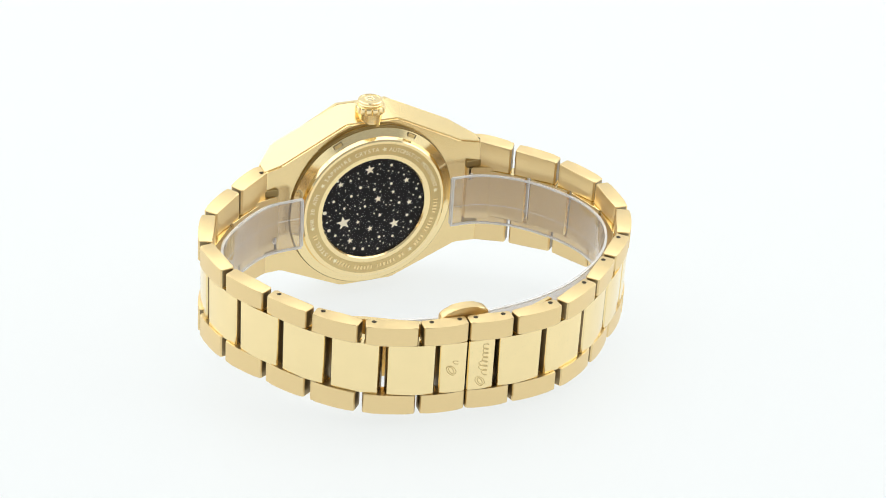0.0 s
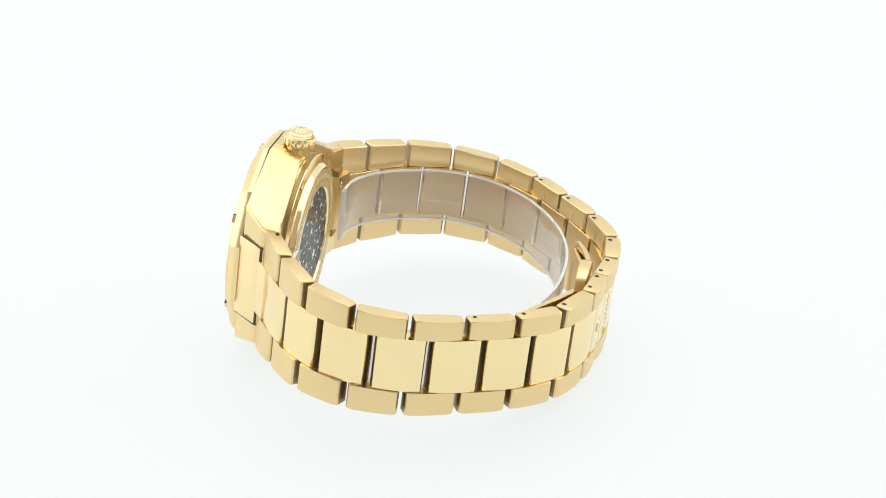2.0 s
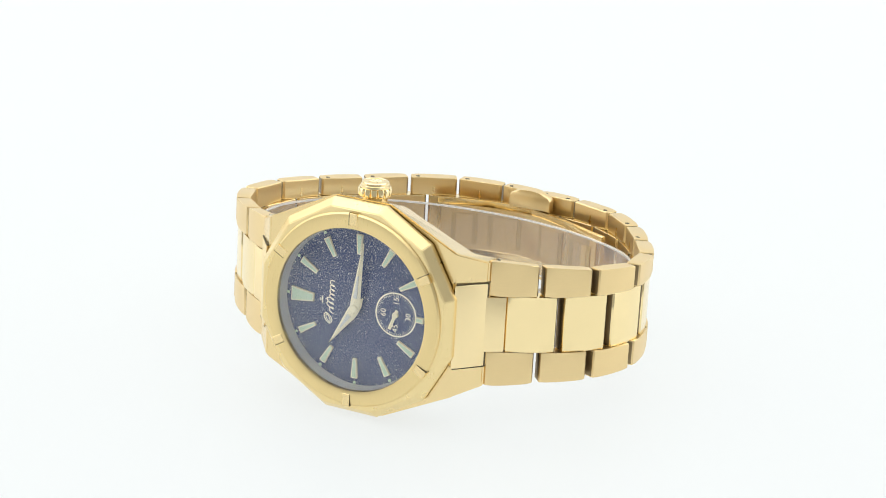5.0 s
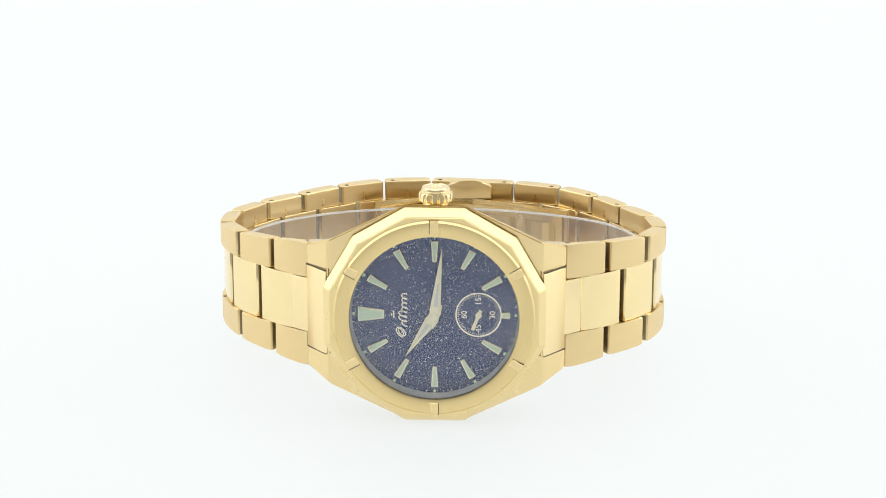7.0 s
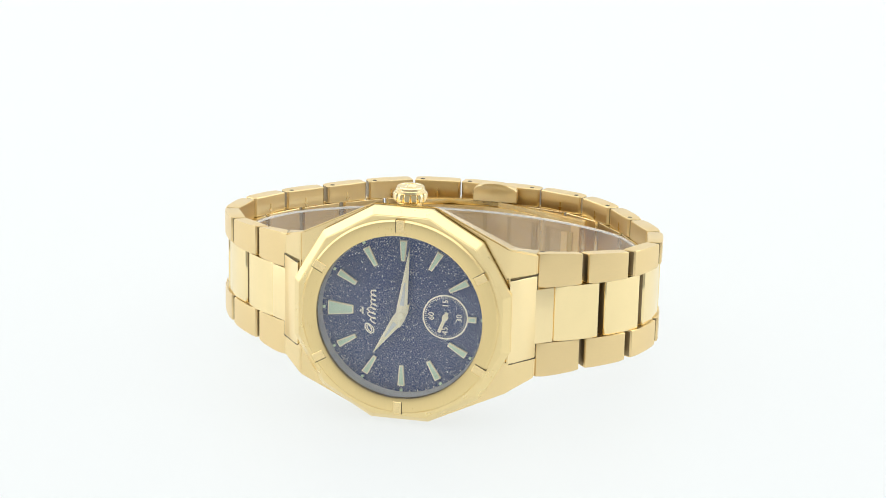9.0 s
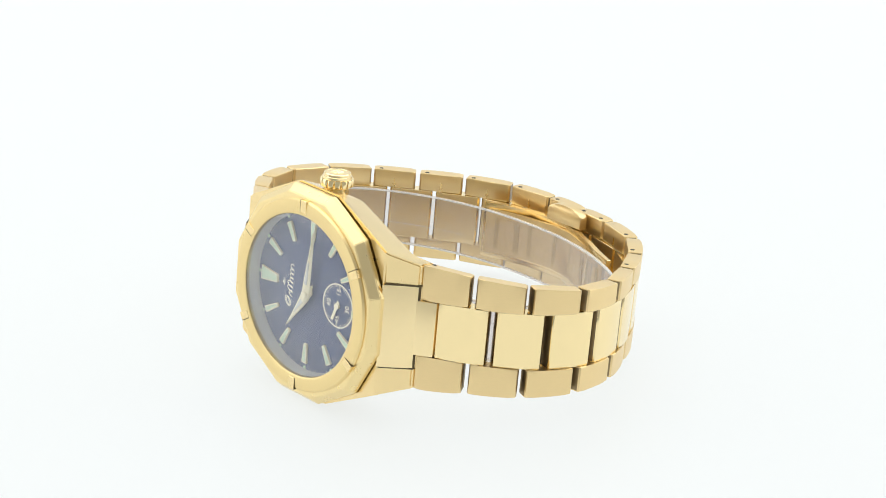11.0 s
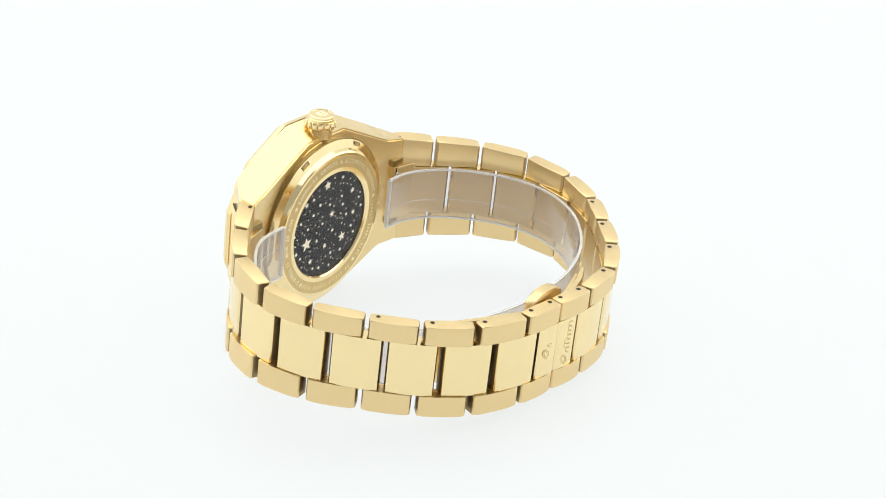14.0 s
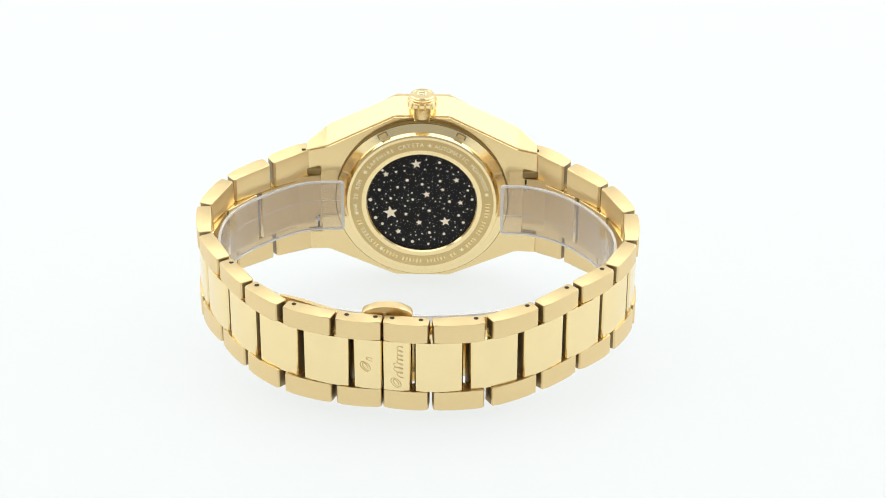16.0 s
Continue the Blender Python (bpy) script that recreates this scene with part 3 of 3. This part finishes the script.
for i in (4, 5, 6, 7, 8):
    arrow(TWELVE[i], TWELVE[i + 1])
for i in (5, 6, 7):
    arrow(SIX[i], SIX[i + 1])
for s in (1, -1):
    block = prism([(19.6, 6.9), (21.4, 6.9), (25.0, 8.4), (24.6, 9.5), (21.0, 8.45), (19.6, 8.2)], lambda a, b, side, s=s: (s * a, b, 5.6 * (1 if side else -1)), 0.15, 2)
    part("end_link_block", block, SATIN, label="brushed inner block of the end link")
    # filled dark blocks stand for the shade inside the lug notches
    for z0, z1 in ((5.62, 7.0), (-7.0, -5.62)):
        part("lug_notch_shade", box((s * 21.0 - 1.5, 6.6, z0), (s * 21.0 + 1.5, 8.02, z1), 0.1), SEAM_GOLD)
    up = 1 if s < 0 else -1
    part("spring_bar_slot", box((s * 20.4 - 0.62, 8.0, up * 4.3 - 1.4), (s * 20.4 + 0.62, 8.33, up * 4.3 + 1.4), 0.25, 2), DARK)
    knob = bmesh.new()
    bmesh.ops.create_uvsphere(knob, u_segments=12, v_segments=8, radius=0.5)
    for v in knob.verts:
        v.co = Vector((s * 20.4 + v.co.x, 8.35 + v.co.y * 0.8, up * 3.8 + v.co.z * 1.5))
    part("spring_bar_knob", knob, STEEL)


def smooth_path(pts, n=6):
    out = []
    P = [Vector(p) for p in pts]
    for i in range(len(P) - 1):
        a, b, c, d = P[max(i - 1, 0)], P[i], P[i + 1], P[min(i + 2, len(P) - 1)]
        for k in range(n):
            t = k / n
            out.append(0.5 * ((2 * b) + (c - a) * t + (2 * a - 5 * b + 4 * c - d) * t * t + (3 * b - a - 3 * c + d) * t ** 3))
    return [tuple(p) for p in out] + [tuple(P[-1])]


def ribbon(name, pts, thick, z0, z1, mat, parent=None, label="", bevel=0.15, sag=0.0):
    """A bent strip along pts in plan, sinking by sag for each millimetre towards the clasp."""
    P = [Vector(p) for p in pts]
    left, right = [], []
    for i, p in enumerate(P):
        d = (P[min(i + 1, len(P) - 1)] - P[max(i - 1, 0)]).normalized()
        n = Vector((-d.y, d.x)) * thick / 2
        left.append(tuple(p + n))
        right.append(tuple(p - n))
    return part(name, prism(left + right[::-1], lambda a, b, side: (a, b, (z1 if side else z0) - sag * (b - 6)), bevel, 1), mat, parent, label)


# folding clasp inside the bracelet
ribbon("clasp_blade", [(-14.2, 56.3), (-10.2, 58.3), (-5.1, 60.0), (-0.1, 60.6), (6.0, 60.6)], 0.9, -6.5, 4.8, CASE, label="folding clasp blade")
ribbon("clasp_blade", [(5.1, 59.8), (8.1, 59.0), (14.4, 55.7), (19.6, 52.8), (23.7, 51.0)], 0.9, -6.5, 4.8, CASE)
ribbon("clasp_blade", [(-13.1, 55.9), (-6.1, 58.6), (2.0, 59.9), (7.1, 59.1), (14.4, 55.6), (22.7, 50.8)], 0.7, -5.1, 3.7, SATIN)
INNER = smooth_path([(-13.1, 55.9), (-6.1, 58.6), (2.0, 59.9), (7.1, 59.1), (14.4, 55.6), (22.7, 50.8)], 8)
for i0, i1 in ((3, 8), (10, 17), (24, 31), (33, 38)):
    run = [(x, y - 0.45) for x, y in INNER[i0:i1 + 1]]
    ribbon("blade_recess", run, 0.3, -4.0, 2.2, ENGRAVED, bevel=0.0)
    ribbon("blade_window", [(x, y - 0.12) for x, y in run[1:-1]], 0.3, -3.8, 2.0, SATIN, bevel=0.0)
btn = [(4.3 + 4.4 * math.cos(a), 6.9 + 1.7 * math.sin(a)) for a in [math.pi * k / 12 for k in range(13)]] + [(-0.1, 4.9), (8.7, 4.9)]
part("push_button", prism(btn, lambda a, b, side: (a, 58.9 + 2.0 * side, b), 0.3, 2), SATIN, label="domed push button of the clasp")

# the maker's mark on the clasp: plain engraved strokes


def clasp_face(p, q, x0, z0):
    """Corner on the outer face of the clasp link from p to q; strokes run up along z with their tops towards +x."""
    p, q = Vector(p), Vector(q)
    d = (q - p).normalized()
    out = Vector((-d.y, d.x)) if d.x > 0 else Vector((d.y, -d.x))

    def place(s, h, lift):
        u = (x0 + h - p.x) / d.x
        ln = (q - p).length
        c = p + d * u + out * (1.35 + 0.15 * (1 - (2 * u / ln - 1) ** 2) + 0.035 * lift)
        return (c.x, c.y, z0 + s)

    return place


flourish("maker_mark", ENGRAVED, clasp_face(SIX[-2], SIX[-1], 6.6, -2.4), 2.6, 2.2, 1, 0.17)
flourish("maker_mark", ENGRAVED, clasp_face(TWELVE[-2], TWELVE[-1], 1.3, -5.3), 8.2, 2.2, 7, 0.17)


# ---- the clear protective plastic inside the bracelet ----
STRIP = new("plastic_strip")
tagged(STRIP, "clear curled protective plastic strip inside the bracelet", "plastic strip")


FILM_PATH = smooth_path([(15.3, 9.6), (22.7, 10.5), (29.6, 15.2), (35.0, 21.4), (36.7, 29.1), (35.2, 37.2), (30.0, 45.6), (19.6, 51.8), (8.3, 55.1), (-1.9, 55.7), (-13.1, 54.3), (-23.1, 50.2), (-31.5, 43.3), (-35.8, 35.5), (-36.1, 27.9), (-33.2, 20.9), (-27.9, 14.5), (-21.6, 10.9), (-15.6, 10.3)])
film = ribbon("film", FILM_PATH, 0.45, -5.05, 5.05, FILM, STRIP, bevel=0.0, sag=0.03)
film.visible_shadow = False
for z in (-5.2, 5.2):
    edge = ribbon("film_edge", FILM_PATH, 0.5, z - 0.16, z + 0.16, FILM_EDGE, STRIP, "milky cut edge of the plastic", 0.0, 0.03)
    edge.visible_shadow = False


for x, y in (FILM_PATH[0], FILM_PATH[-1]):
    part("film_end", box((x - 0.3, y - 0.5, -5.1), (x + 0.3, y + 0.5, 5.1), 0.2, 2), FILM_EDGE, STRIP).visible_shadow = False
ribbon("scratch_line", [(x * 0.985, 30 + (y - 30) * 0.985) for x, y in FILM_PATH[62:]], 0.06, -1.05, -0.98, FILM_EDGE, STRIP, "faint crease along the plastic", 0.0, 0.03).visible_shadow = False
ribbon("scratch_line", [(x * 0.985, 30 + (y - 30) * 0.985) for x, y in FILM_PATH[:34]], 0.06, 1.32, 1.38, FILM_EDGE, STRIP, "", 0.0, 0.03).visible_shadow = False

# ---- what moves: the watch and the strip in it turn together, slow down, stop and turn back ----
# seconds, degrees, and the sink of the unlevel turntable in millimetres
TURN = [(0, -153.61, 0.00), (0.5, -140.30, 0.00), (1, -126.45, 0.00), (1.5, -113.39, 0.00), (2, -99.30, 0.00), (2.5, -85.84, 0.00), (3, -71.92, 0.00), (3.5, -59.29, 0.00), (4, -46.61, 0.00),
        (4.5, -35.58, 0.00), (5, -25.12, 0.00), (5.5, -16.07, -0.07), (6, -8.50, -0.15), (6.5, -2.85, -0.21), (7, 0.50, -0.28), (7.4, 1.46, -0.33), (7.5, 1.40, -0.34), (8, 0.00, -0.36),
        (8.5, -4.45, -0.33), (9, -9.89, -0.25), (9.5, -16.69, -0.18), (10, -24.69, -0.10), (10.5, -34.08, -0.05), (11, -44.39, 0.00), (11.5, -56.28, 0.00), (12, -69.89, 0.00), (12.5, -82.70, 0.00),
        (13, -96.71, 0.00), (13.5, -109.71, 0.00), (14, -123.86, 0.00), (14.5, -136.91, 0.00), (15, -151.05, 0.00), (15.5, -164.26, 0.00), (16, -178.57, 0.00)]


def motions():
    rows = [(t, pose(0, 0, sink * MM, 0, 0, a)) for t, a, sink in TURN]
    walk(BASE, rows)
    walk(STRIP, rows)


motions()
